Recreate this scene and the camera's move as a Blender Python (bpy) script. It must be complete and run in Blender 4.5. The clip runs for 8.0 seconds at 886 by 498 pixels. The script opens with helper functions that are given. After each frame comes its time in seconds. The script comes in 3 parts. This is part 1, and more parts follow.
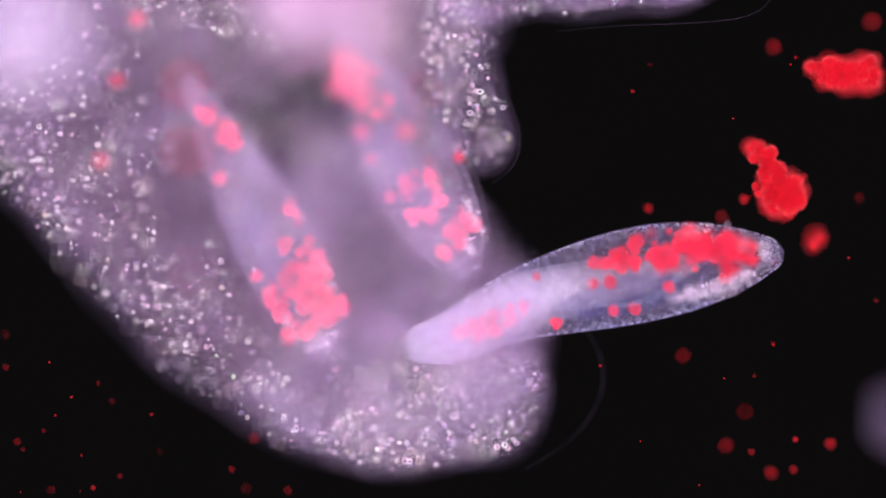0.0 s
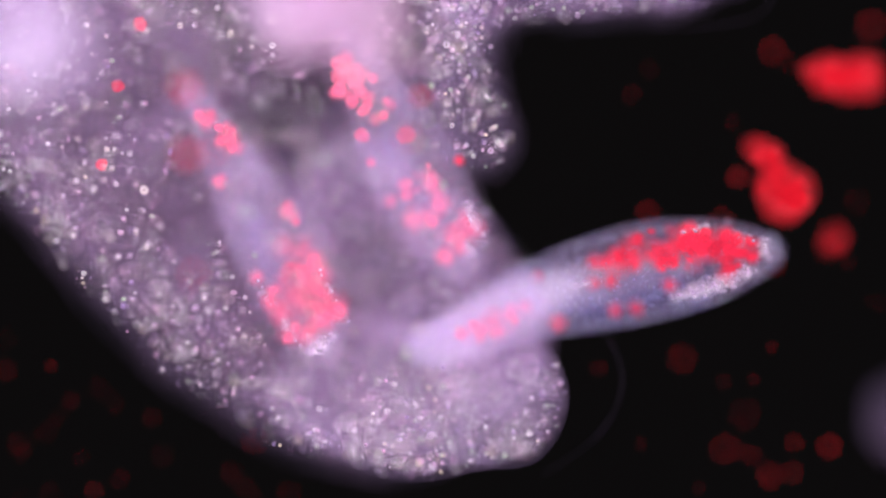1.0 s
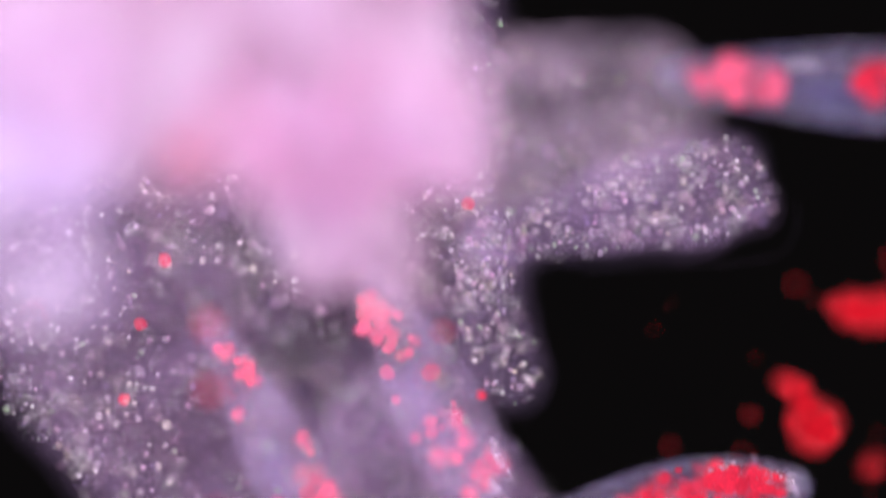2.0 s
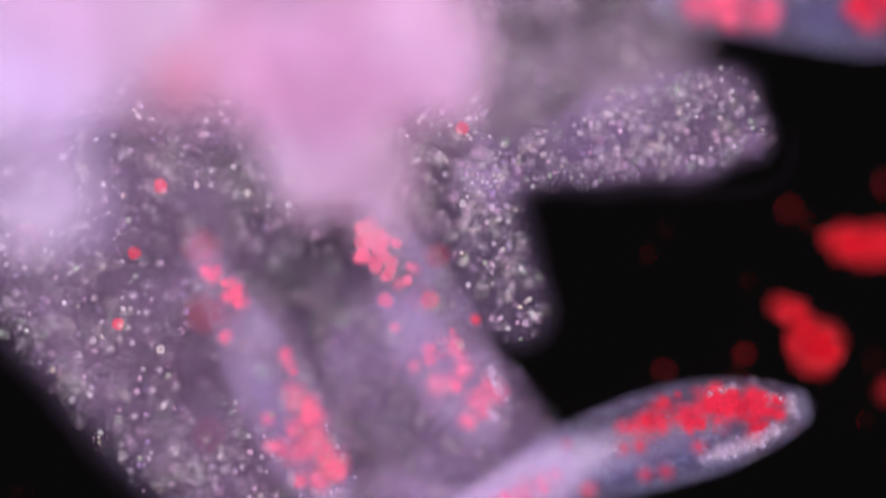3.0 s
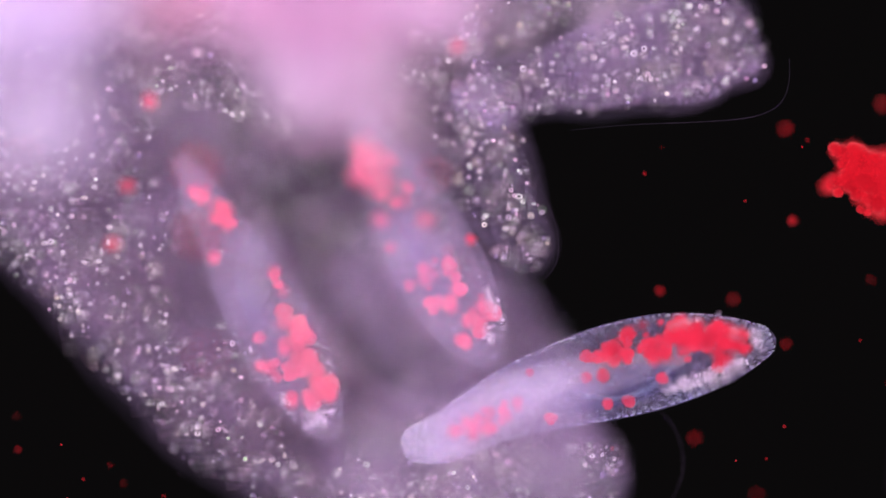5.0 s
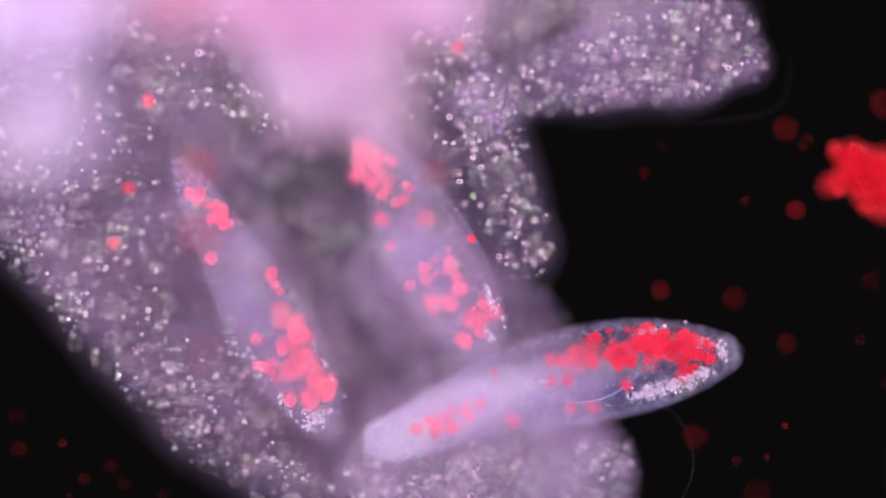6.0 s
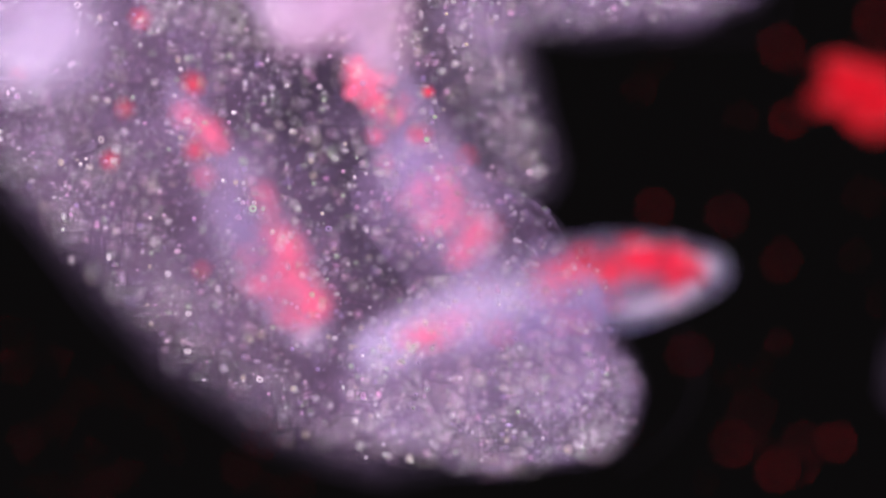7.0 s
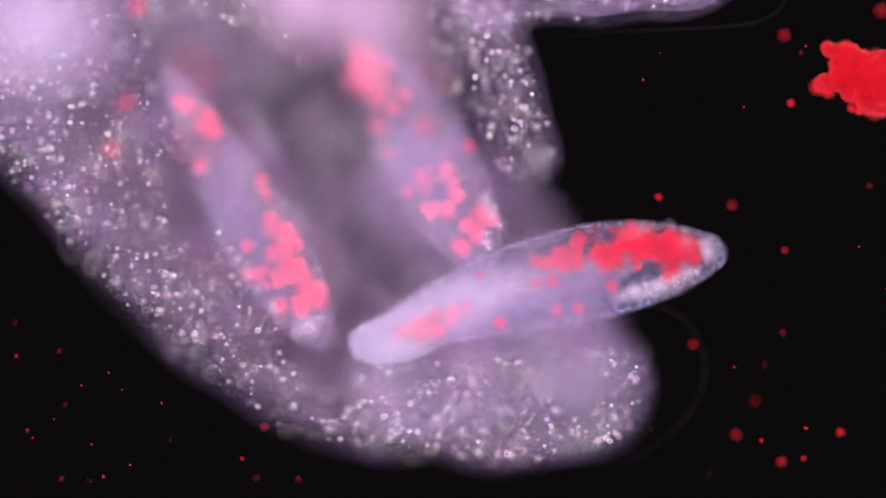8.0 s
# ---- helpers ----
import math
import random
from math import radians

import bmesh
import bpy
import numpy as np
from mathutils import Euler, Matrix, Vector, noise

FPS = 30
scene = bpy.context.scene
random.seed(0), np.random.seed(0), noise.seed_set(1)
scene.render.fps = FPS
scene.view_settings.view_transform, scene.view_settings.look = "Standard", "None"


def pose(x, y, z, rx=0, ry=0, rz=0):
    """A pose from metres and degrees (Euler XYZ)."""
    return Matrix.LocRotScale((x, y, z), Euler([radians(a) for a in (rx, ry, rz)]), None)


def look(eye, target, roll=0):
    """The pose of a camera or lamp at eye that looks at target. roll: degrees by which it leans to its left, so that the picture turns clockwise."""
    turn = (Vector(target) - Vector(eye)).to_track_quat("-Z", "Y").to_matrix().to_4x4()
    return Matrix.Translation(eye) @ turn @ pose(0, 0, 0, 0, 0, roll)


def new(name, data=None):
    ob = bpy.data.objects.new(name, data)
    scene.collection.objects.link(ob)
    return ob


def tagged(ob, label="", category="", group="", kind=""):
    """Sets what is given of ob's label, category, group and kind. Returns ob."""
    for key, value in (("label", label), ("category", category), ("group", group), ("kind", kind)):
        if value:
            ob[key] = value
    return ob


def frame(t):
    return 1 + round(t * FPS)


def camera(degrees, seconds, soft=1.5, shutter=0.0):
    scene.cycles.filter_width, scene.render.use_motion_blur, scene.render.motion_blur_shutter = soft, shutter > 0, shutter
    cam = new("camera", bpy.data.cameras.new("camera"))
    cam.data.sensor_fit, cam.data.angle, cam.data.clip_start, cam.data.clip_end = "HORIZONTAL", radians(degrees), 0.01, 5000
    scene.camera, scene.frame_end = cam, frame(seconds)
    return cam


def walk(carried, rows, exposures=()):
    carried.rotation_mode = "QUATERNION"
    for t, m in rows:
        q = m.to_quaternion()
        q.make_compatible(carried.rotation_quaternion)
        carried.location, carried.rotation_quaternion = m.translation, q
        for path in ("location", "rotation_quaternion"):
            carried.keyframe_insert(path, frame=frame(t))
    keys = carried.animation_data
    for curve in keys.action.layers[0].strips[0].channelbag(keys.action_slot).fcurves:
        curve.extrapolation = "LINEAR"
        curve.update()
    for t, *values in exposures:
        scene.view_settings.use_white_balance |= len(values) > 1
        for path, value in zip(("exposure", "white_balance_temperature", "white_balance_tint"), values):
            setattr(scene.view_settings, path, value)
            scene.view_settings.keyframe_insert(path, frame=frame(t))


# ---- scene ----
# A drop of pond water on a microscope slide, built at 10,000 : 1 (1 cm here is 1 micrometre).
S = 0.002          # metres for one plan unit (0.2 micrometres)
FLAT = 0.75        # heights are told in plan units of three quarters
HIGH = 29.92       # working distance of the lens above its focal plane


def at(x, y, z=0.0):
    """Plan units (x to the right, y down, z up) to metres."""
    return Vector(((x - 784) * S, (441 - y) * S, z * S * FLAT))


# ---- camera: it slides over the slide and is racked up and down to focus ----
cam = camera(6.0, 8.0, soft=1.5, shutter=0.6)
cam.data.dof.use_dof = True
cam.data.dof.focus_distance = HIGH
cam.data.dof.aperture_fstop = 0.0122
cam.data.dof.aperture_blades = 0

# seconds, shift right, shift down, height of the focal plane
walk(cam, [(t, pose(-px * S, py * S, HIGH + f * S * 0.62)) for t, px, py, f in (
    (0.0, 0, 0, -4), (0.3, 0, 0, 0), (0.6, 0, 1, 0), (0.8, 0, 2, 34), (1.0, 0, 6, 46), (1.1, 1, 12, 46), (1.2, 3, 27, 42),
    (1.3, 6, 56, 40), (1.4, 11, 98, 42), (1.5, 17, 150, 44), (1.6, 24, 212, 44), (1.7, 31, 279, 42), (1.9, 38, 385, 42),
    (2.2, 42, 455, 45), (2.5, 38, 420, 50), (2.8, 32, 337, 50), (3.0, 29, 288, 48), (3.2, 26, 242, 30), (3.4, 23, 206, 10),
    (3.6, 21, 182, 2), (3.8, 19, 160, 0), (4.0, 18, 147, 0), (4.5, 20, 146, 0), (5.2, 21, 146, 0), (5.8, 22, 146, 4),
    (6.0, 22, 145, 26), (6.2, 22, 140, 46), (6.4, 20, 112, 76), (6.5, 18, 95, 84), (6.6, 16, 72, 88), (6.8, 14, 28, 90),
    (7.0, 13, -2, 96), (7.1, 13, -8, 108), (7.2, 13, -12, 128), (7.4, 14, -16, 130), (7.5, 14, -17, 122), (7.6, 15, -18, 78), (7.7, 16, -19, 30),
    (7.8, 17, -20, 0), (8.0, 18, -20, -14),
)], ((0.0, 0.19), (1.5, 0.1), (2.8, -0.26), (3.5, -0.1), (4.5, -0.05), (6.0, -0.02), (7.5, 0.05), (8.0, 0.08)))

# ---- light: darkfield condenser below the slide, epi-illuminator behind the lens ----
world = bpy.data.worlds.new("dark_room")
scene.world = world
world.use_nodes = True
world.node_tree.nodes["Background"].inputs["Color"].default_value = (0.6, 0.5, 0.55, 1)
world.node_tree.nodes["Background"].inputs["Strength"].default_value = 0.006

RING, OVERHEAD = 900.0, 5200.0
scene.cycles.transparent_max_bounces = 48
for i in range(8):
    a = math.tau * (i + 0.5) / 8
    lamp = bpy.data.lights.new("condenser_lamp", "AREA")
    lamp.shape, lamp.size, lamp.energy, lamp.color = "DISK", 2.5, RING, (1.0, 0.87, 1.0)
    ob = new("condenser_lamp", lamp)
    ob.matrix_world = look((9 * math.cos(a), 9 * math.sin(a), -4.4), (0, 0, 0))
lamp = bpy.data.lights.new("epi_lamp", "AREA")
lamp.shape, lamp.size, lamp.energy, lamp.color = "DISK", 5.0, OVERHEAD, (1.0, 0.82, 1.0)
ob = new("epi_lamp", lamp)
ob.matrix_world = look((0, 0, 34), (0, 0, 0))


# ---- materials ----
def material(name):
    m = bpy.data.materials.new(name)
    m.use_nodes = True
    m.node_tree.nodes.clear()
    return m, m.node_tree.nodes, m.node_tree.links


def ramp(nodes, links, value, low, high, a, b):
    r = nodes.new("ShaderNodeMapRange")
    links.new(value, r.inputs["Value"])
    for key, v in (("From Min", low), ("From Max", high), ("To Min", a), ("To Max", b)):
        r.inputs[key].default_value = v
    return r.outputs["Result"]


def noise_of(nodes, links, scale, detail=3.0, offset=(0, 0, 0)):
    co = nodes.new("ShaderNodeTexCoord")
    mp = nodes.new("ShaderNodeMapping")
    mp.inputs["Location"].default_value = offset
    links.new(co.outputs["Object"], mp.inputs["Vector"])
    n = nodes.new("ShaderNodeTexNoise")
    n.inputs["Scale"].default_value, n.inputs["Detail"].default_value = scale, detail
    links.new(mp.outputs["Vector"], n.inputs["Vector"])
    return n.outputs["Fac"]


def tissue(name, colour, other, opacity, spread=0.5, coarse=2.2, fine=28.0, through_share=0.45):
    """Living matter that lets most light through: clear where thin, scattering lilac where thick."""
    m, nodes, links = material(name)
    big, small = noise_of(nodes, links, coarse, 2.0), noise_of(nodes, links, fine, 1.0, (3, 1, 2))
    mix = nodes.new("ShaderNodeMix")
    mix.data_type = "RGBA"
    links.new(ramp(nodes, links, big, 0.35, 0.65, 1, 0), mix.inputs["Factor"])
    mix.inputs["A"].default_value, mix.inputs["B"].default_value = (*colour, 1), (*other, 1)
    fac = nodes.new("ShaderNodeMath")
    fac.operation = "MULTIPLY"
    links.new(ramp(nodes, links, big, 0.32, 0.68, opacity * (1 - spread), opacity * (1 + spread)), fac.inputs[0])
    links.new(ramp(nodes, links, small, 0.3, 0.7, 0.6, 1.4), fac.inputs[1])
    d, tl, tr = (nodes.new("ShaderNodeBsdf" + k) for k in ("Diffuse", "Translucent", "Transparent"))
    both, out_mix, out = nodes.new("ShaderNodeMixShader"), nodes.new("ShaderNodeMixShader"), nodes.new("ShaderNodeOutputMaterial")
    for sh in (d, tl):
        links.new(mix.outputs["Result"], sh.inputs["Color"])
    both.inputs[0].default_value = through_share
    links.new(d.outputs[0], both.inputs[1])
    links.new(tl.outputs[0], both.inputs[2])
    links.new(fac.outputs[0], out_mix.inputs[0])
    links.new(tr.outputs[0], out_mix.inputs[1])
    links.new(both.outputs[0], out_mix.inputs[2])
    links.new(out_mix.outputs[0], out.inputs["Surface"])
    return m


def fluorescent(name, glow, strength, paint, dimmest=0.7, opacity=0.75):
    """Chlorophyll: it gives off red light of its own, set as emission."""
    m, nodes, links = material(name)
    b, out = nodes.new("ShaderNodeBsdfPrincipled"), nodes.new("ShaderNodeOutputMaterial")
    b.inputs["Base Color"].default_value = (*paint, 1)
    b.inputs["Roughness"].default_value = 0.7
    b.inputs["Specular IOR Level"].default_value = 0.1
    b.inputs["Emission Color"].default_value = (*glow, 1)
    info = nodes.new("ShaderNodeObjectInfo")
    one = ramp(nodes, links, info.outputs["Random"], 0, 1, dimmest, 1.15)
    two = ramp(nodes, links, noise_of(nodes, links, 2.6), 0.3, 0.7, 0.7, 1.25)
    mul = nodes.new("ShaderNodeMath")
    mul.operation = "MULTIPLY"
    links.new(one, mul.inputs[0])
    links.new(two, mul.inputs[1])
    links.new(ramp(nodes, links, mul.outputs[0], 0, 1, 0, strength), b.inputs["Emission Strength"])
    tr, mx = nodes.new("ShaderNodeBsdfTransparent"), nodes.new("ShaderNodeMixShader")
    links.new(ramp(nodes, links, noise_of(nodes, links, 1.7, 2.0, (4, 2, 9)), 0.3, 0.7, opacity - 0.3, min(opacity + 0.25, 1.0)), mx.inputs[0])
    links.new(tr.outputs[0], mx.inputs[1])
    links.new(b.outputs[0], mx.inputs[2])
    links.new(mx.outputs[0], out.inputs["Surface"])
    return m


def grainy(name, tints, rough=0.35):
    """Refractile grains, each with a slightly different tint; part of the light goes through them."""
    m, nodes, links = material(name)
    b, out = nodes.new("ShaderNodeBsdfPrincipled"), nodes.new("ShaderNodeOutputMaterial")
    tl, mx = nodes.new("ShaderNodeBsdfTranslucent"), nodes.new("ShaderNodeMixShader")
    geo, info, add, frac = nodes.new("ShaderNodeNewGeometry"), nodes.new("ShaderNodeObjectInfo"), nodes.new("ShaderNodeMath"), nodes.new("ShaderNodeMath")
    frac.operation = "FRACT"
    links.new(geo.outputs["Random Per Island"], add.inputs[0])
    links.new(info.outputs["Random"], add.inputs[1])
    links.new(add.outputs[0], frac.inputs[0])
    cr = nodes.new("ShaderNodeValToRGB")
    cr.color_ramp.interpolation = "CONSTANT"
    while len(cr.color_ramp.elements) < len(tints):
        cr.color_ramp.elements.new(0.5)
    for i, c in enumerate(tints):
        cr.color_ramp.elements[i].position = i / len(tints)
        cr.color_ramp.elements[i].color = (*c, 1)
    links.new(frac.outputs[0], cr.inputs["Fac"])
    links.new(cr.outputs["Color"], b.inputs["Base Color"])
    links.new(cr.outputs["Color"], tl.inputs["Color"])
    b.inputs["Roughness"].default_value = rough
    mx.inputs[0].default_value = 0.5
    links.new(b.outputs[0], mx.inputs[1])
    links.new(tl.outputs[0], mx.inputs[2])
    links.new(mx.outputs[0], out.inputs["Surface"])
    return m


def clear_glass(name):
    """Glass in water: index-matched, so that it shows no gleam, only a trace of absorption and grease."""
    m, nodes, links = material(name)
    tr, out, mx = nodes.new("ShaderNodeBsdfTransparent"), nodes.new("ShaderNodeOutputMaterial"), nodes.new("ShaderNodeMix")
    mx.data_type = "RGBA"
    links.new(ramp(nodes, links, noise_of(nodes, links, 3.0), 0.3, 0.7, 0, 1), mx.inputs["Factor"])
    mx.inputs["A"].default_value, mx.inputs["B"].default_value = (0.98, 0.99, 0.985, 1), (0.95, 0.97, 0.96, 1)
    links.new(mx.outputs["Result"], tr.inputs["Color"])
    links.new(tr.outputs[0], out.inputs["Surface"])
    return m


LILAC, PINK, GREY = (0.7, 0.48, 0.82), (0.92, 0.54, 0.76), (0.46, 0.36, 0.6)
BODY = tissue("amoeba_ectoplasm", LILAC, GREY, 0.014, 0.6, 3.5)
MIDDLE = tissue("amoeba_middle_plasma", LILAC, GREY, 0.021, 0.95, 6.0)
INNER = tissue("amoeba_endoplasm", LILAC, (0.8, 0.43, 0.68), 0.034, 0.95, 4.4)
ARM_PLASMA = tissue("arm_cytoplasm", (0.68, 0.48, 0.84), LILAC, 0.046, 0.5)
THIN_PLASMA = tissue("thin_arm_cytoplasm", (0.68, 0.48, 0.84), GREY, 0.021, 0.7, 4.0)
SKIRT = tissue("lobe_ectoplasm", LILAC, GREY, 0.016, 0.4)
DEEP = tissue("deep_plasma_matter", (0.76, 0.58, 0.76), (0.45, 0.36, 0.5), 0.12, 0.95, 7.0)
LOWER_PLASMA = tissue("lower_lobe_cytoplasm", (0.66, 0.5, 0.82), LILAC, 0.032, 0.7, 5.0)
LOBE = tissue("lobe_cytoplasm", LILAC, GREY, 0.042)
MASS = tissue("dense_cytoplasm", (0.9, 0.78, 0.95), PINK, 0.42, 0.5, 3.0)
LILAC_MASS = tissue("pale_lilac_cytoplasm", (0.86, 0.75, 0.95), (0.8, 0.64, 0.92), 0.36, 0.5, 3.0)
FILM = tissue("membrane_film", LILAC, GREY, 0.011, 0.3)
PELLICLE = tissue("pellicle", (0.5, 0.46, 0.9), (0.7, 0.52, 0.86), 0.06, 0.25, 4.0, 70.0)
# Swallowed cells: brighter skin and two added shells stand in for veiling haze.
VEILED = tissue("veiled_pellicle", (0.62, 0.52, 0.84), (0.76, 0.56, 0.82), 0.064, 0.25, 4.0, 70.0)
HALO = tissue("inner_veil_haze", (0.66, 0.54, 0.82), (0.76, 0.56, 0.82), 0.038, 0.5, 6.0, 30.0)
WALL = tissue("outer_veil_film", (0.66, 0.54, 0.82), (0.76, 0.56, 0.82), 0.016, 0.5, 6.0, 30.0)
PALE_NUCLEUS = tissue("pale_nucleus_matter", (0.2, 0.18, 0.42), (0.26, 0.22, 0.44), 0.1, 0.3, 6.0, 40.0)
REAR = tissue("rear_haze_matter", (0.88, 0.78, 0.95), (0.8, 0.68, 0.9), 0.07, 0.2, 4.0, 30.0)
GROOVE = tissue("groove_edge", (0.7, 0.8, 0.97), (0.6, 0.7, 0.95), 0.4, 0.2, 4.0, 30.0)
NUCLEUS = tissue("nucleus_matter", (0.06, 0.06, 0.2), (0.1, 0.09, 0.26), 0.2, 0.2, 6.0, 40.0)
# The slight pink in this red is bluish haze mixed into the glow.
ALGA = fluorescent("alga_chlorophyll", (0.98, 0.03, 0.085), 1.0, (0.04, 0.002, 0.004), 0.65, 0.66)
# Swallowed algae: the whitish haze over them is put into a pinker glow.
VEILED_ALGA = fluorescent("veiled_chlorophyll", (1.0, 0.13, 0.27), 1.3, (0.04, 0.004, 0.006), 0.6, 0.48)
# Loose algae: purer red, glow dimmed to mimic light spread out of focus.
PURE_RED = fluorescent("loose_chlorophyll", (0.86, 0.01, 0.026), 0.88, (0.03, 0.002, 0.003))
GRAIN = grainy("granule_matter", [(0.96, 0.95, 0.93), (0.95, 0.66, 0.84), (0.66, 0.86, 0.6), (0.5, 0.44, 0.56), (0.96, 0.96, 0.94), (0.6, 0.5, 0.74), (0.9, 0.86, 0.66), (0.45, 0.52, 0.42), (0.8, 0.6, 0.74)], 0.25)
GLINT = grainy("bright_granule_matter", [(0.97, 0.96, 0.94), (0.97, 0.8, 0.88), (0.97, 0.95, 0.85), (0.9, 0.97, 0.88), (0.97, 0.97, 0.97), (0.75, 0.66, 0.76)], 0.2)
DUST = grainy("plasma_dust_matter", [(0.7, 0.62, 0.76), (0.5, 0.44, 0.6), (0.5, 0.62, 0.48), (0.8, 0.6, 0.72)], 0.4)
CLOUD = tissue("soft_pink_cytoplasm", (0.92, 0.7, 0.9), PINK, 0.28, 0.4, 3.0)
CRYSTAL = grainy("crystal_matter", [(0.95, 0.92, 0.95), (0.9, 0.82, 0.95)], 0.2)
SKIN = grainy("skin_grain_matter", [(0.6, 0.62, 0.75), (0.5, 0.45, 0.7), (0.62, 0.7, 0.66), (0.35, 0.3, 0.5)], 0.4)
GLASS = clear_glass("slide_glass")


# ---- building helpers ----
def part(name, data, mat, parent=None, label="", kind=""):
    """Links a bmesh or mesh as one object, under a thing or a part."""
    if isinstance(data, bmesh.types.BMesh):
        me = bpy.data.meshes.new(name)
        data.to_mesh(me)
        data.free()
        data = me
    if mat and not data.materials:
        data.materials.append(mat)
    ob = new(name, data)
    if parent:
        ob.parent = parent
    return tagged(ob, label, kind=kind)


def smooth(bm):
    for f in bm.faces:
        f.smooth = True
    return bm


def capsules_distance(x, y, caps, k=40.0):
    """Distance to a rounded outline made of tapering strokes (x0, y0, r0, x1, y1, r1) that flow into one another."""
    total = np.zeros_like(x)
    for x0, y0, r0, x1, y1, r1 in caps:
        dx, dy = x1 - x0, y1 - y0
        h = np.clip(((x - x0) * dx + (y - y0) * dy) / (dx * dx + dy * dy + 1e-9), 0, 1)
        d = np.hypot(x - x0 - h * dx, y - y0 - h * dy) - (r0 + (r1 - r0) * h)
        total += np.exp(-np.clip(d / k, -30, 30))
    return -k * np.log(total)


def wobble(x, y, size, seed):
    g = np.random.default_rng(seed).uniform(0, math.tau, 8)
    s = x / size
    u = y / size
    return (np.sin(s + g[0] + np.sin(u * 1.3 + g[1])) + np.sin(1.9 * u + g[2] + np.sin(1.4 * s + g[3])) + 0.6 * np.sin(2.7 * s + 1.8 * u + g[4])) / 2.6


def flowing_body(caps, top, under, edge, step=14.0, k=40.0, bumps=9.0, seed=1, mid=0.0):
    """A closed, rounded sheet of flesh over an outline: it swells to top above and under below within edge of its rim."""
    xs = [c[0] for c in caps] + [c[3] for c in caps]
    ys = [c[1] for c in caps] + [c[4] for c in caps]
    rs = max(max(c[2], c[5]) for c in caps) + 60
    gx, gy = np.arange(min(xs) - rs, max(xs) + rs, step), np.arange(min(ys) - rs, max(ys) + rs, step)
    X, Y = np.meshgrid(gx, gy)

    def dist(a, b):
        return capsules_distance(a, b, caps, k) + bumps * wobble(a, b, 60.0, seed)

    D = dist(X, Y)
    keep = D < step * 0.9
    for _ in range(3):
        ex = (dist(X + 1, Y) - D, dist(X, Y + 1) - D)
        n = ex[0] ** 2 + ex[1] ** 2 + 1e-6
        move = keep & (D > -step * 0.35)
        X, Y = np.where(move, X - ex[0] * D / n, X), np.where(move, Y - ex[1] * D / n, Y)
        D = np.where(move, dist(X, Y), D)
    rim = keep & (D > -1.5)
    inward = np.clip(-D / edge, 0, 1)
    lift = np.sqrt(np.clip(1 - (1 - inward) ** 2, 0, 1))
    T = top(X, Y) if callable(top) else np.full_like(X, top)
    up = mid + (T - mid + 7 * wobble(X, Y, 33.0, seed + 1)) * lift
    down = mid + (under - mid) * lift
    bm = bmesh.new()
    rows, cols = X.shape
    a_of, b_of = {}, {}
    for i in range(rows):
        for j in range(cols):
            if keep[i, j]:
                a_of[i, j] = bm.verts.new(at(X[i, j], Y[i, j], mid if rim[i, j] else up[i, j]))
                b_of[i, j] = a_of[i, j] if rim[i, j] else bm.verts.new(at(X[i, j], Y[i, j], down[i, j]))
    for i in range(rows - 1):
        for j in range(cols - 1):
            q = [(i, j), (i, j + 1), (i + 1, j + 1), (i + 1, j)]
            q = [c for c in q if c in a_of]
            if len(q) < 3:
                continue
            bm.faces.new([a_of[c] for c in reversed(q)])
            if any(a_of[c] is not b_of[c] for c in q):
                bm.faces.new([b_of[c] for c in q])
    return smooth(bm)


def lump(radius, rough=0.12, detail=2, seed=0.0, squash=1.0):
    bm = bmesh.new()
    bmesh.ops.create_icosphere(bm, subdivisions=detail, radius=radius)
    for v in bm.verts:
        n = noise.noise(v.co / radius * 1.1 + Vector((seed, seed * 0.7, 2.0)))
        v.co *= 1 + rough * 2 * n
        v.co.z *= squash
    return smooth(bm)


def mesh_of(name, bm, mat):
    me = bpy.data.meshes.new(name)
    bm.to_mesh(me)
    bm.free()
    me.materials.append(mat)
    return me


def ring_bm(around=10, tube=5):
    """A ring of outer radius 1: a granule's bright refraction rim, built as shape."""
    bm = bmesh.new()
    loops = [[bm.verts.new(((0.79 + 0.21 * math.cos(b)) * math.cos(a), (0.79 + 0.21 * math.cos(b)) * math.sin(a), 0.3 * math.sin(b))) for b in (math.tau * j / tube for j in range(tube))] for a in (math.tau * i / around for i in range(around))]
    for i in range(around):
        for j in range(tube):
            bm.faces.new([loops[i][j], loops[(i + 1) % around][j], loops[(i + 1) % around][(j + 1) % tube], loops[i][(j + 1) % tube]])
    return smooth(bm)


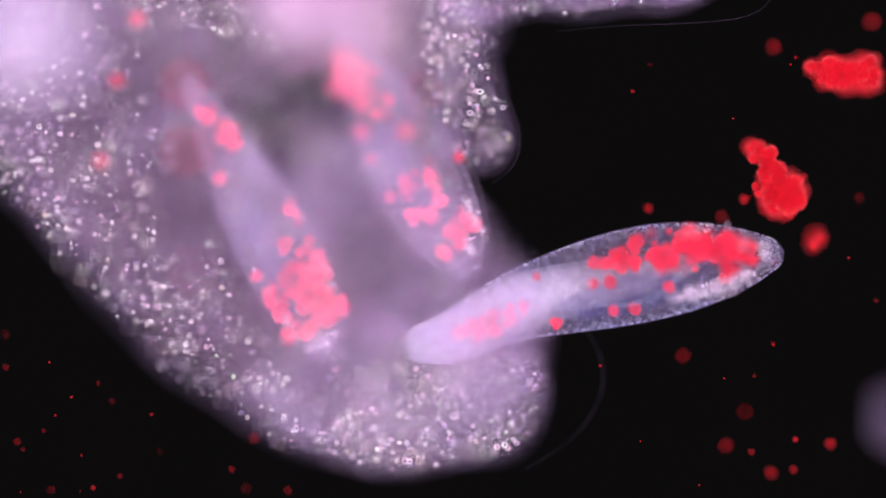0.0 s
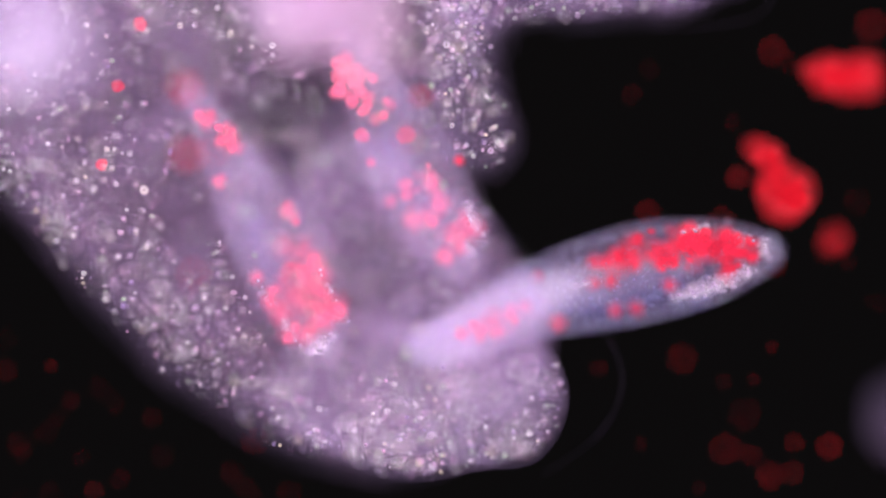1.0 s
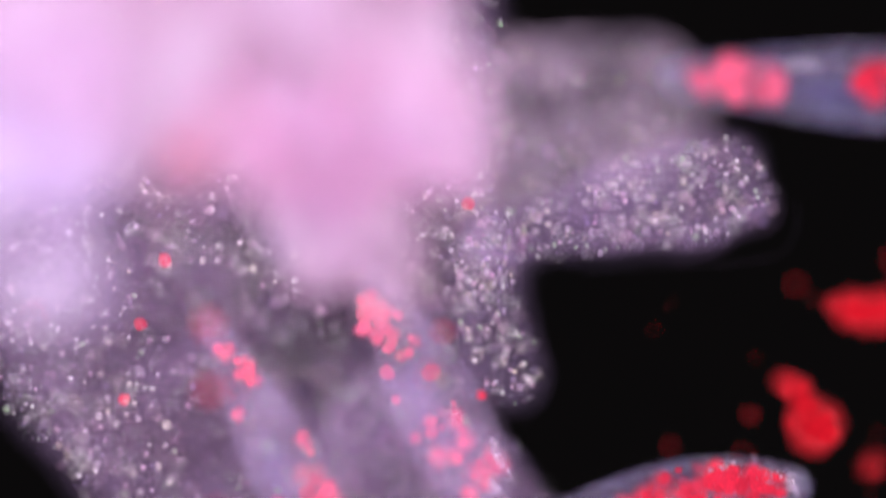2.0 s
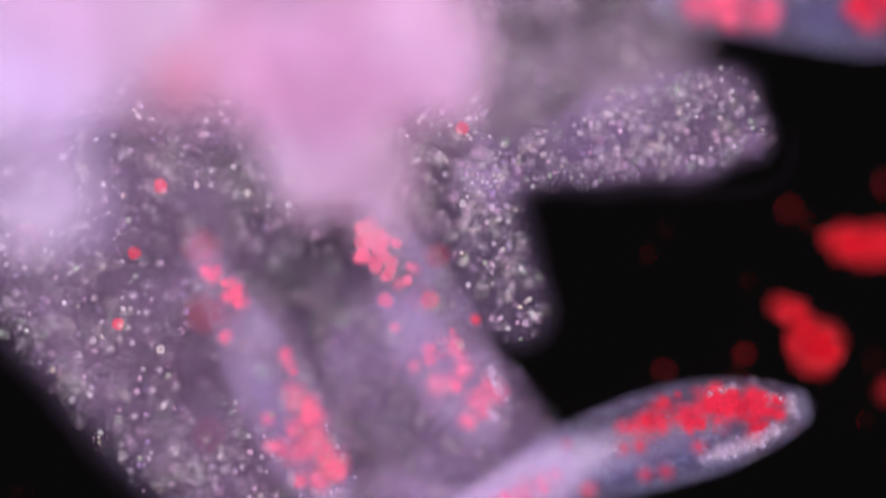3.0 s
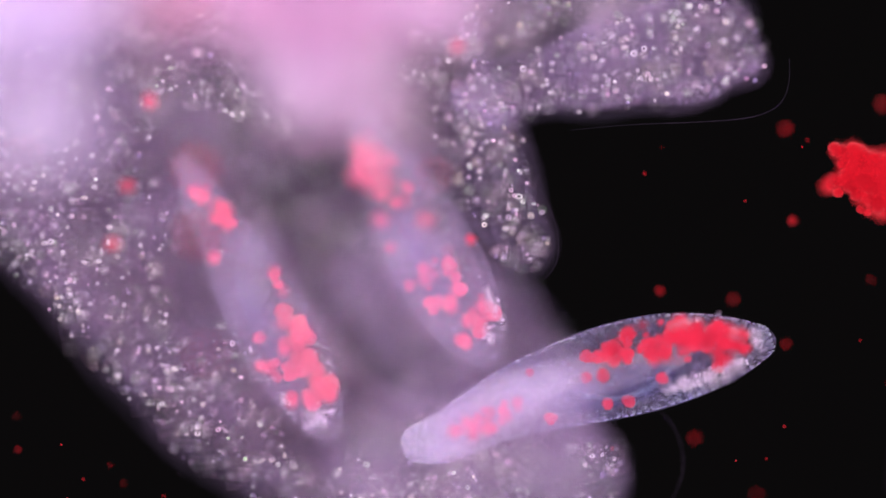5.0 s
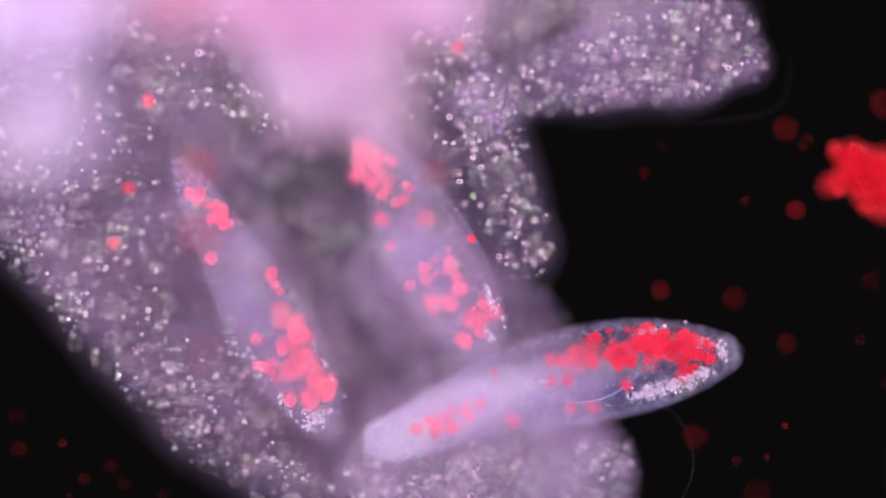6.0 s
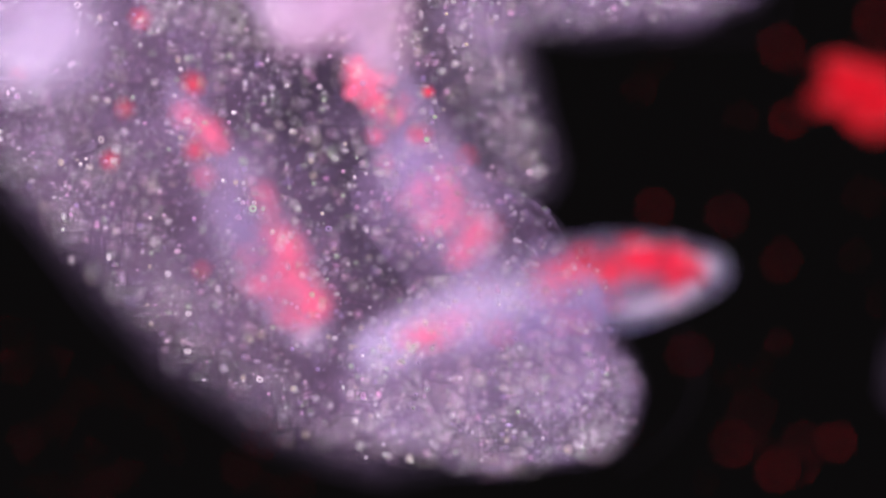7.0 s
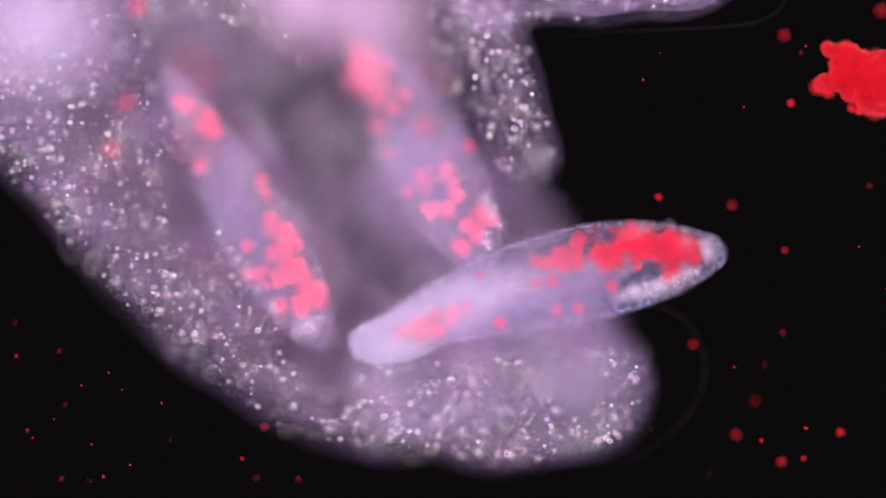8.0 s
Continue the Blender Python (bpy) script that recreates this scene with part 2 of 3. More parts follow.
def grains_mesh(name, places, radii, mat, detail=1, seed=0, rings=0.0):
    """Many small grains, too many to count, joined into one mesh; a share are rings shaped like their lit rims."""
    rng = np.random.default_rng(seed)
    places, radii = np.asarray(places, float), np.asarray(radii, float)
    as_rim = rng.uniform(0, 1, len(places)) < rings
    all_co, all_faces, base = [], [], 0
    for pick, is_ring in ((~as_rim, False), (as_rim, True)):
        n = int(pick.sum())
        if not n:
            continue
        if is_ring:
            bm = ring_bm()
        else:
            bm = bmesh.new()
            bmesh.ops.create_icosphere(bm, subdivisions=detail, radius=1.0)
        bm.verts.ensure_lookup_table()
        bm.verts.index_update()
        unit = np.array([v.co[:] for v in bm.verts])
        faces = np.array([[v.index for v in f.verts] for f in bm.faces])
        bm.free()
        stretch = rng.uniform(0.75, 1.25, (n, 1, 3))
        lean = rng.normal(0, 0.35, (n, 2))
        co = unit[None] * stretch * radii[pick][:, None, None] * (1.3 if is_ring else 1.0)
        co[:, :, 2] += co[:, :, 0] * lean[:, None, 0] + co[:, :, 1] * lean[:, None, 1]
        co += places[pick][:, None, :]
        all_co += co.reshape(-1, 3).tolist()
        all_faces += (faces[None] + base + np.arange(n)[:, None, None] * len(unit)).reshape(-1, faces.shape[1]).tolist()
        base += n * len(unit)
    me = bpy.data.meshes.new(name)
    me.from_pydata(all_co, [], all_faces)
    me.shade_smooth()
    me.materials.append(mat)
    return me


def to_world(p):
    p = np.asarray(p, float)
    return np.stack([(p[:, 0] - 784) * S, (441 - p[:, 1]) * S, p[:, 2] * S * FLAT], 1)


# ---- slide ----
bm = bmesh.new()
bmesh.ops.create_cube(bm, size=1.0)
for v in bm.verts:
    v.co = Vector((v.co.x * 60, v.co.y * 60, v.co.z * 1.0 - 0.5 - 116 * S * FLAT))
slide = part("slide", bm, GLASS)
tagged(slide, "clear glass microscope slide under the water drop", "slide", kind="structure")

# ---- amoeba ----
amoeba = tagged(new("amoeba"), "large translucent lilac amoeba full of bright granules on the slide", "amoeba")
MAIN = [
    (100, -420, 430, 130, -110, 350), (130, -110, 350, 170, 156, 243), (170, 156, 243, 322, 366, 222), (322, 366, 222, 428, 512, 192), (428, 512, 192, 562, 632, 162), (562, 632, 162, 704, 684, 146),
    (450, -300, 420, 590, 280, 180), (590, 280, 180, 740, 470, 100), (700, 685, 136, 780, 684, 112), (600, 400, 160, 700, 620, 140), (750, -40, 105, 765, 50, 85), (700, 90, 100, 770, 250, 55), (780, 36, 80, 858, 54, 36),
]


def main_top(x, y):
    return 112 + 60 * np.exp(-(((x - 350) / 420) ** 2 + ((y + 150) / 300) ** 2)) - 25 * np.exp(-(((x - 850) / 200) ** 2 + ((y - 720) / 150) ** 2))


def shrunk(caps, by):
    return [(a, b, r - by, c, d, q - by) for a, b, r, c, d, q in caps]


part("ectoplasm", flowing_body(MAIN, main_top, -112, 200, mid=-66, seed=3, k=22, bumps=4), BODY, amoeba, "thin clear outer layer")
part("middle_plasma", flowing_body(shrunk(MAIN, 16), lambda x, y: main_top(x, y) - 14, -106, 200, mid=-50, seed=13, k=22, bumps=5), MIDDLE, amoeba, "thin hazy layer below the skin")
part("middle_plasma", flowing_body(shrunk(MAIN, 34), lambda x, y: main_top(x, y) - 24, -104, 200, mid=-40, seed=15, k=22, bumps=7), MIDDLE, amoeba, "thin hazy layer below the skin")
part("endoplasm", flowing_body(shrunk(MAIN[:6] + MAIN[8:9], 54), lambda x, y: main_top(x, y) - 36, -100, 220, mid=-60, seed=4, k=22, bumps=12), INNER, amoeba, "cloudy lilac inner plasma")
for caps, up, down in (([(-20, -60, 160, 50, 56, 105)], 290, 180), ([(490, -150, 110, 530, 8, 82)], 220, 140), ([(380, -190, 96, 560, -130, 110)], 230, 150), ([(120, -420, 240, 300, -330, 230), (300, -330, 230, 320, -220, 120)], 330, 190),
                       ([(620, -420, 150, 680, -260, 110), (680, -260, 110, 760, -190, 60)], 280, 160), ([(40, -260, 150, 60, -160, 120)], 260, 140), ([(700, -150, 62, 775, -105, 42)], 230, 150), ([(500, -110, 60, 522, -24, 46)], 250, 205)):
    part("dense_cytoplasm", flowing_body(caps, up, down, 100, mid=(up + down) / 2, seed=8, k=20), LILAC_MASS if caps[0][0] < 60 else MASS, amoeba, "pale lilac dense cytoplasm" if caps[0][0] < 60 else "bright pinkish-white dense cytoplasm")
part("soft_cytoplasm", flowing_body([(622, -80, 74, 656, 92, 54)], 240, 165, 100, mid=200, seed=9, k=20), CLOUD, amoeba, "hazy pink cytoplasm above the swallowed cell")
part("soft_cytoplasm", flowing_body([(640, -240, 110, 740, -190, 90)], 230, 130, 100, mid=180, seed=19, k=20), CLOUD, amoeba, "hazy lilac cytoplasm")
DEEP_PLAN = [(820, -200, 160, 1100, -240, 120)]
deep = part("deep_plasma", flowing_body(DEEP_PLAN, -40, -110, 90, mid=-85, seed=12, k=20), DEEP, amoeba, "dim mottled plasma spread over the slide")
ARM = [(850, 12, 54, 1040, -38, 82), (1040, -38, 82, 1190, -72, 96), (1190, -72, 96, 1262, -114, 58), (1190, -68, 88, 1300, -46, 44), (800, 16, 34, 850, 12, 54)]
HOOK = [(800, 40, 62, 820, 158, 58), (820, 158, 58, 852, 242, 66)]
LOWER = [(560, 662, 136, 690, 704, 132), (690, 704, 130, 852, 696, 124)]
LIP = [(610, 340, 120, 740, 470, 145), (740, 470, 140, 840, 560, 122), (840, 560, 122, 850, 640, 110)]


def lobe_of(caps, up, down, edge, mid, seed, label, plasma=ARM_PLASMA):
    """A pseudopod: a thin clear skirt round two thicker cores, the inner one narrower."""
    outer = part("pseudopod", flowing_body(caps, up, down, edge, mid=mid - 24, seed=seed, k=18, bumps=6), SKIRT, amoeba, label)
    for by, drop in ((11, -12), (24, -2)):
        part("core_plasma", flowing_body(shrunk(caps, by), up - by * 0.5, down + by * 0.3, edge, mid=mid + drop, seed=seed + by, k=18, bumps=8), plasma, outer, "cloudy lilac plasma of the lobe")
    return outer


arm = lobe_of(ARM, 82, -80, 70, -8, 5, "broad granular pseudopod reaching out")
hook = lobe_of(HOOK, 70, -80, 70, -8, 6, "short blunt pseudopod bending inward", THIN_PLASMA)
lower = lobe_of(LOWER, 112, -80, 120, 72, 7, "rounded pseudopod closing round the paramecium", LOWER_PLASMA)
lip = lobe_of(LIP, 112, 74, 60, 92, 10, "thin fold of plasma sliding over the paramecium")


def membrane(points, parent):
    """The faint outer edge of the clear cap in front of a pseudopod."""
    cu = bpy.data.curves.new("membrane_edge", "CURVE")
    cu.dimensions, cu.bevel_depth, cu.bevel_resolution = "3D", 0.7 * S, 2
    sp = cu.splines.new("NURBS")
    sp.points.add(len(points) - 1)
    for p, (x, y, z) in zip(sp.points, points):
        p.co = (*at(x, y, z), 1)
    sp.use_endpoint_u, sp.order_u = True, 4
    cu.materials.append(FILM)
    ob = new("membrane_edge", cu)
    ob.parent = parent
    return tagged(ob, "faint clear membrane edge")


membrane([(960, 548, 10), (1030, 560, 12), (1076, 640, 14), (1064, 720, 14), (1006, 790, 12), (930, 830, 8)], lower)
membrane([(990, 76, 0), (1080, 66, 0), (1160, 64, 0), (1260, 60, 0), (1350, 50, 0), (1380, 10, 0), (1376, -50, 0)], arm)
membrane([(880, 140, 0), (912, 190, 0), (926, 250, 0), (915, 300, 0), (870, 325, 0)], hook)


def scatter(n, caps, k, height, seed, edge, shell=0.5, low=-60, mid=8, keep_out=None, fade=None):
    """Places for granules: through the rim's thickness, and in a layer below the upper skin."""
    rng = np.random.default_rng(seed)
    xs = [c[0] for c in caps] + [c[3] for c in caps]
    ys = [c[1] for c in caps] + [c[4] for c in caps]
    rs = max(max(c[2], c[5]) for c in caps)
    x = rng.uniform(max(min(xs) - rs, -90), max(xs) + rs, n * 8)
    y = rng.uniform(max(min(ys) - rs, -480), max(ys) + rs, n * 8)
    d = capsules_distance(x, y, caps, k)
    clump = wobble(x, y, 45.0, seed + 9) + 0.6 * wobble(x, y, 17.0, seed + 11)
    ok = (d < -8) & (rng.uniform(-1.6, 1.0, len(x)) < clump) & (rng.uniform(0, 1, len(x)) < np.clip(-d / 40, 0.35, 1))
    if fade:
        ok &= rng.uniform(0, 1, len(x)) < fade[0] * (x + 0.0 * y - fade[1]) / fade[2] + (0 if fade[0] > 0 else np.where(y < 560, 9, 0))
    x, y, d = x[ok], y[ok], d[ok]
    inward = np.clip(-d / edge, 0, 1)
    lift = np.sqrt(1 - (1 - inward) ** 2)
    top = (height(x, y) if callable(height) else np.full_like(x, height))
    up = mid + (top - mid) * lift - 8
    lo = mid + (low - mid) * lift
    u = rng.uniform(0, 1, len(x))
    z = np.where(rng.uniform(0, 1, len(x)) < shell, up - 40 * u * u, lo + (up - lo) * u)
    p = np.stack([x, y, z], 1)
    if keep_out is not None:
        p = p[~keep_out(p)]
    return p[:n]


def in_cells(p):
    """Inside one of the swallowed cells or the clear spaces round them."""
    out = np.zeros(len(p), bool)
    for x0, y0, x1, y1, r, zr in ((330, 130, 590, 640, 92, 78), (590, 60, 860, 480, 100, 88), (600, 630, 1000, 540, 95, 75), (450, 180, 560, 240, 80, 70), (640, 520, 700, 590, 90, 80), (500, 240, 640, 440, 100, 84), (300, 340, 330, 420, 40, 60)):
        dx, dy = x1 - x0, y1 - y0
        h = np.clip(((p[:, 0] - x0) * dx + (p[:, 1] - y0) * dy) / (dx * dx + dy * dy), 0, 1)
        d = np.hypot(p[:, 0] - x0 - h * dx, p[:, 1] - y0 - h * dy)
        out |= (d / r) ** 2 + (p[:, 2] / zr) ** 2 < 1
    return out


def over_tail(p):
    """The clear strip of the lobe that lies on the half-swallowed cell."""
    return p[:, 1] + 0.1 * (p[:, 0] - 760) < 640 + 9 * wobble(p[:, 0], p[:, 1], 30.0, 77)


def sizes(n, seed, a=1.1, b=3.8):
    return (a + (b - a) * np.random.default_rng(seed).beta(1.3, 2.4, n)) * S


places = scatter(1900, MAIN, 22.0, main_top, 21, 150, 0.34, -25, keep_out=in_cells, fade=(-1, 860, 220))
single, rest = places[:280], places[280:]
shapes = [mesh_of("granule", ring_bm(14, 6), GRAIN), mesh_of("granule", lump(0.8, 0.08, 2, 1.7), GRAIN), mesh_of("granule", ring_bm(12, 6), GRAIN)]
for i, (w, r) in enumerate(zip(to_world(single), sizes(280, 5, 2.8, 4.6))):
    g = part("granule", shapes[i % 3], None, amoeba)
    g.matrix_basis = Matrix.Translation(w) @ Euler((0.5 * math.sin(i), 0.5 * math.sin(i * 2.3), i * 0.7)).to_matrix().to_4x4() @ Matrix.Scale(r, 4)
part("granules", grains_mesh("granules", to_world(rest), sizes(len(rest), 6), GRAIN, 2, 1, 0.75), GRAIN, amoeba, "countless tiny refractile granules", "stuff")
roof = scatter(800, MAIN[6:8] + MAIN[9:10], 22.0, main_top, 25, 60, 1.0)
part("granules", grains_mesh("granules", to_world(roof), sizes(len(roof), 8, 2.0, 4.6), GRAIN, 2, 4, 0.75), GRAIN, amoeba, "refractile granules under the upper skin", "stuff")


def rim_band(n, caps, k, seed, deep, thick, level=0.0, keep_out=None):
    """Places for the larger granules that lie in one thin layer along a rim."""
    rng = np.random.default_rng(seed)
    xs, ys, rs = [c[0] for c in caps] + [c[3] for c in caps], [c[1] for c in caps] + [c[4] for c in caps], max(max(c[2], c[5]) for c in caps)
    x = rng.uniform(max(min(xs) - rs, -90), max(xs) + rs, n * 24)
    y = rng.uniform(max(min(ys) - rs, -260), max(ys) + rs, n * 24)
    d = capsules_distance(x, y, caps, k)
    ok = (d < -12) & (rng.uniform(0, 1, len(x)) < np.clip(-(d + 4) / 50, 0.1, 1)) & (rng.uniform(0, 1, len(x)) < np.clip(1 + d / deep, 0.0, 1)) & (rng.uniform(-1.3, 1.0, len(x)) < wobble(x, y, 40.0, seed + 5) + 0.5 * wobble(x, y, 15.0, seed + 6))
    p = np.stack([x, y, level + rng.normal(0, thick, len(x))], 1)[ok]
    if keep_out is not None:
        p = p[~keep_out(p)]
    return p[:n]


p = rim_band(420, MAIN[:6], 22.0, 61, 260, 16, keep_out=lambda q: in_cells(q) | (q[:, 1] < 60 + 0.5 * q[:, 0] - 260) & (q[:, 0] > 120))
part("granules", grains_mesh("granules", to_world(p), sizes(len(p), 62, 1.2, 4.2), GLINT, 2, 63, 0.85), GLINT, amoeba, "bright ring-shaped granules along the rim", "stuff")
for count, level in ((190, 20), (210, 40), (300, 70)):
    p = rim_band(count, MAIN, 22.0, 100 + level, 900, 9, level, keep_out=in_cells)
    part("granules", grains_mesh("granules", to_world(p), sizes(len(p), 101 + level, 1.6, 4.6), GLINT, 2, 102 + level, 0.85), GLINT, amoeba, "bright ring-shaped granules in the plasma", "stuff")
p = rim_band(420, MAIN[6:10], 22.0, 65, 900, 6, 104)
part("granules", grains_mesh("granules", to_world(p), sizes(len(p), 66, 1.6, 4.6), GLINT, 2, 67, 0.85), GLINT, amoeba, "bright ring-shaped granules below the upper skin", "stuff")
dust = scatter(7000, MAIN, 22.0, main_top, 22, 150, 0.3, keep_out=in_cells, fade=(-1, 860, 220))
part("plasma_dust", grains_mesh("plasma_dust", to_world(dust), sizes(len(dust), 7, 0.8, 2.0), DUST, 1, 2), DUST, amoeba, "fine pale grains in the plasma", "stuff")
for lobe, caps, k, h, low, n, seed, mid, edge in ((deep, DEEP_PLAN, 20.0, 10, -100, 480, 35, -70, 80), (arm, ARM, 18.0, 82, -50, 280, 31, 4, 70), (hook, HOOK, 18.0, 70, -50, 110, 32, 4, 70), (lower, LOWER, 20.0, 92, -50, 430, 33, 50, 110), (lip, LIP, 20.0, 112, 84, 220, 34, 94, 60)):
    way = (1, 540, 240) if lobe is lower else (1, 640, 160) if lobe is lip else None
    p = scatter(n, caps, k, h, seed, edge, 0.35, low, mid, keep_out=over_tail if lobe is lower else None, fade=way)
    part("granules", grains_mesh("granules", to_world(p), sizes(len(p), seed), GRAIN, 2, seed, 0.75), GRAIN, lobe, "tiny refractile granules", "stuff")
    if lobe in (lip, lower):
        p = rim_band(190 if lobe is lower else 130, caps, k, seed + 80, 900, 5, 104)
        part("granules", grains_mesh("granules", to_world(p), sizes(len(p), seed + 81, 1.6, 4.6), GLINT, 2, seed + 82, 0.85), GLINT, lobe, "bright ring-shaped granules below the upper skin", "stuff")
    if lobe in (arm, hook):
        p = np.concatenate([rim_band(56 if lobe is arm else 24, caps, k, seed + 90 + level, 260, 8, level) for level in (18, 38, 62)])
        part("granules", grains_mesh("granules", to_world(p), sizes(len(p), seed + 91, 1.6, 4.4), GLINT, 2, seed + 92, 0.85), GLINT, lobe, "bright ring-shaped granules in the plasma", "stuff")
    if lobe in (arm, hook, lower):
        p = rim_band({arm: 80, hook: 36, lower: 60}[lobe], caps, k, seed + 70, 260 if lobe is not lower else 90, 12, keep_out=over_tail if lobe is lower else None)
        part("granules", grains_mesh("granules", to_world(p), sizes(len(p), seed + 71, 2.0, 4.6), GLINT, 2, seed + 72, 0.85), GLINT, lobe, "bright ring-shaped granules", "stuff")
    p = scatter(n * 3 // 2, caps, k, h, seed + 40, edge, 0.2, low, mid, keep_out=over_tail if lobe is lower else None, fade=way)
    part("plasma_dust", grains_mesh("plasma_dust", to_world(p), sizes(len(p), seed, 0.8, 2.0), DUST, 1, seed), DUST, lobe, "fine pale grains in the plasma", "stuff")


# ---- paramecia ----
PROFILE = [(0.0, 0.0), (0.004, 0.13), (0.012, 0.22), (0.025, 0.32), (0.05, 0.43), (0.1, 0.51), (0.2, 0.61), (0.35, 0.78), (0.5, 0.94), (0.62, 1.0), (0.74, 0.95), (0.86, 0.74), (0.9, 0.64), (0.94, 0.5), (0.965, 0.38), (0.982, 0.27), (0.993, 0.165), (1.0, 0.0)]


STEPS = np.linspace(0, 1, 401)
OUTLINE = np.interp(STEPS, [p[0] for p in PROFILE], [p[1] for p in PROFILE])
for _ in range(60):     # rounds off the corners of the profile away from its ends
    OUTLINE[12:-12] = (OUTLINE[9:-15] + OUTLINE[12:-12] + OUTLINE[15:-9]) / 3


def girth(s, slim=0.0):
    return np.clip(np.asarray(s) / 0.5, 1e-4, 1) ** slim * np.interp(s, STEPS, OUTLINE)


def tapering(s, slim=0.0):
    """Blunt behind, drawn out to a fine point in front."""
    return np.sqrt(np.clip(np.asarray(s) / 0.2, 0, 1) * (2 - np.clip(np.asarray(s) / 0.2, 0, 1))) * (1 - np.asarray(s)) ** 0.4


def middle_line(s, bend):
    """How the long axis bows: up along its middle, down near its blunt end."""
    return bend * (np.sin(math.pi * np.asarray(s)) - 1.1 * np.exp(-((np.asarray(s) - 0.1) / 0.13) ** 2))


def spindle(length, width, flat, rings=60, round_by=36, bend=0.0, slim=0.0, shape=girth):
    """A slipper-shaped body along x, blunt at its start, tapering to its end."""
    bm = bmesh.new()
    loops = []
    for i in range(1, rings):
        s = 0.5 - 0.5 * math.cos(math.pi * i / rings)
        g = float(shape(s, slim)) * width / 2
        y0 = float(middle_line(s, bend))
        loops.append([bm.verts.new(Vector(((s - 0.5) * length, y0 + g * math.cos(a), flat * g * math.sin(a))) * S) for a in (math.tau * j / round_by for j in range(round_by))])
    for a, b in zip(loops, loops[1:]):
        for j in range(round_by):
            bm.faces.new([a[j], a[(j + 1) % round_by], b[(j + 1) % round_by], b[j]])
    for loop, end in ((loops[0], -0.5), (loops[-1], 0.5)):
        tip = bm.verts.new(Vector((end * length, 0, 0)) * S)
        for j in range(round_by):
            bm.faces.new([tip, loop[j], loop[(j + 1) % round_by]])
    bmesh.ops.recalc_face_normals(bm, faces=bm.faces)
    return smooth(bm)


ALGAE = [mesh_of("alga", lump(1.0, 0.2, 2, i * 2.3 + 1), ALGA) for i in range(4)]


EATEN = [mesh_of("alga", lump(1.0, 0.2, 2, i * 2.3 + 1), VEILED_ALGA) for i in range(4)]


def algae_in(thing, groups, seed, kinds=None, singles=()):
    """Red algae in groups: x, y, spread along, spread across, slope, how many, smallest and largest radius, height."""
    rng = np.random.default_rng(seed)
    for gx, gy, sx, sy, slope, n, small, large, gz in (*groups, *((x, y, 0, 0, 0, 1, r, r, z) for x, y, r, z in singles)):
        for i in range(round(n * 1.2) if n > 1 else 1):
            u, v = (0.0, 0.0) if n == 1 else rng.uniform(-1, 1, 2)
            w = math.sqrt(max(0, 1 - 0.75 * u * u))
            r = rng.uniform(small, large) * (0.94 if n > 1 else 1.0)
            a = part("alga", (EATEN if gx < -120 and kinds is ALGAE else kinds or ALGAE)[int(rng.integers(4))], None, thing)
            a.matrix_basis = Matrix.Translation(Vector((gx + u * sx, gy + v * sy * w + slope * u * sx, gz * 0.5 + (rng.uniform(-1, 1) * 15 if n > 1 else 0))) * S) @ Euler(rng.uniform(0, 6, 3)).to_matrix().to_4x4() @ Matrix.Scale(r * S, 4)


def paramecium(label, length, width, flat, groups, crystals, seed, place, bend=0.0, skin=None, singles=()):
    thing = tagged(new("paramecium"), label, "paramecium", "paramecia")
    thing.matrix_basis = place
    slim = 0.16 if skin else 0.0
    coat = part("pellicle", spindle(length, width, flat, bend=bend, slim=slim), skin or PELLICLE, thing, "clear striped skin")
    if skin:
        part("outer_veil", spindle(length + 26, width * 1.16, flat * 1.2, bend=bend, slim=slim), WALL, thing, "faint added veil round the swallowed cell")
        part("inner_veil", spindle(length - 40, width * 0.8, flat, bend=bend, slim=slim), HALO, thing, "added veil of haze inside the skin")
    # A clear nucleus scatters no light; that darkness is painted as dark blue.
    nb = spindle(length * 0.34, width * 0.4, flat)
    bmesh.ops.translate(nb, verts=nb.verts, vec=Vector((0.06 * length, -0.06 * width, 2)) * S)
    part("nucleus", nb, PALE_NUCLEUS if skin else NUCLEUS, thing, "large clear nucleus, painted dark blue as if unlit")
    algae_in(thing, groups, seed, EATEN if skin else ALGAE, singles)
    rng = np.random.default_rng(seed + 50)
    p = []
    for cx, cy, sx, sy, n in crystals:
        q = rng.normal(0, 1, (n, 3)) * (sx * 0.5, sy * 0.5, 9) + (cx, cy, 12)
        p.append(q)
    if p:
        q = np.concatenate(p) * S
        part("crystals", grains_mesh("crystals", q, rng.uniform(1.2, 3.6, len(q)) * S, CRYSTAL, 1, seed), CRYSTAL, thing, "sparkling white crystals", "stuff")
    # short cilia and trichocysts all over the skin, grains in the plasma
    n = 500 if skin else 5200
    s = rng.uniform(0.01, 0.99, n)
    a = rng.uniform(0, math.tau, n)
    g = girth(s, slim) * width / 2 * np.where(np.arange(n) < 0.7 * n, 0.97, np.sqrt(rng.uniform(0, 0.9, n)))
    q = np.stack([(s - 0.5) * length, middle_line(s, bend) + g * np.cos(a), flat * g * np.sin(a)], 1) * S
    part("skin_grains", grains_mesh("skin_grains", q, rng.uniform(0.5, 1.4, n) * S, SKIN, 1, seed + 3), SKIN, coat, "fine glinting skin grains", "stuff")
    return thing


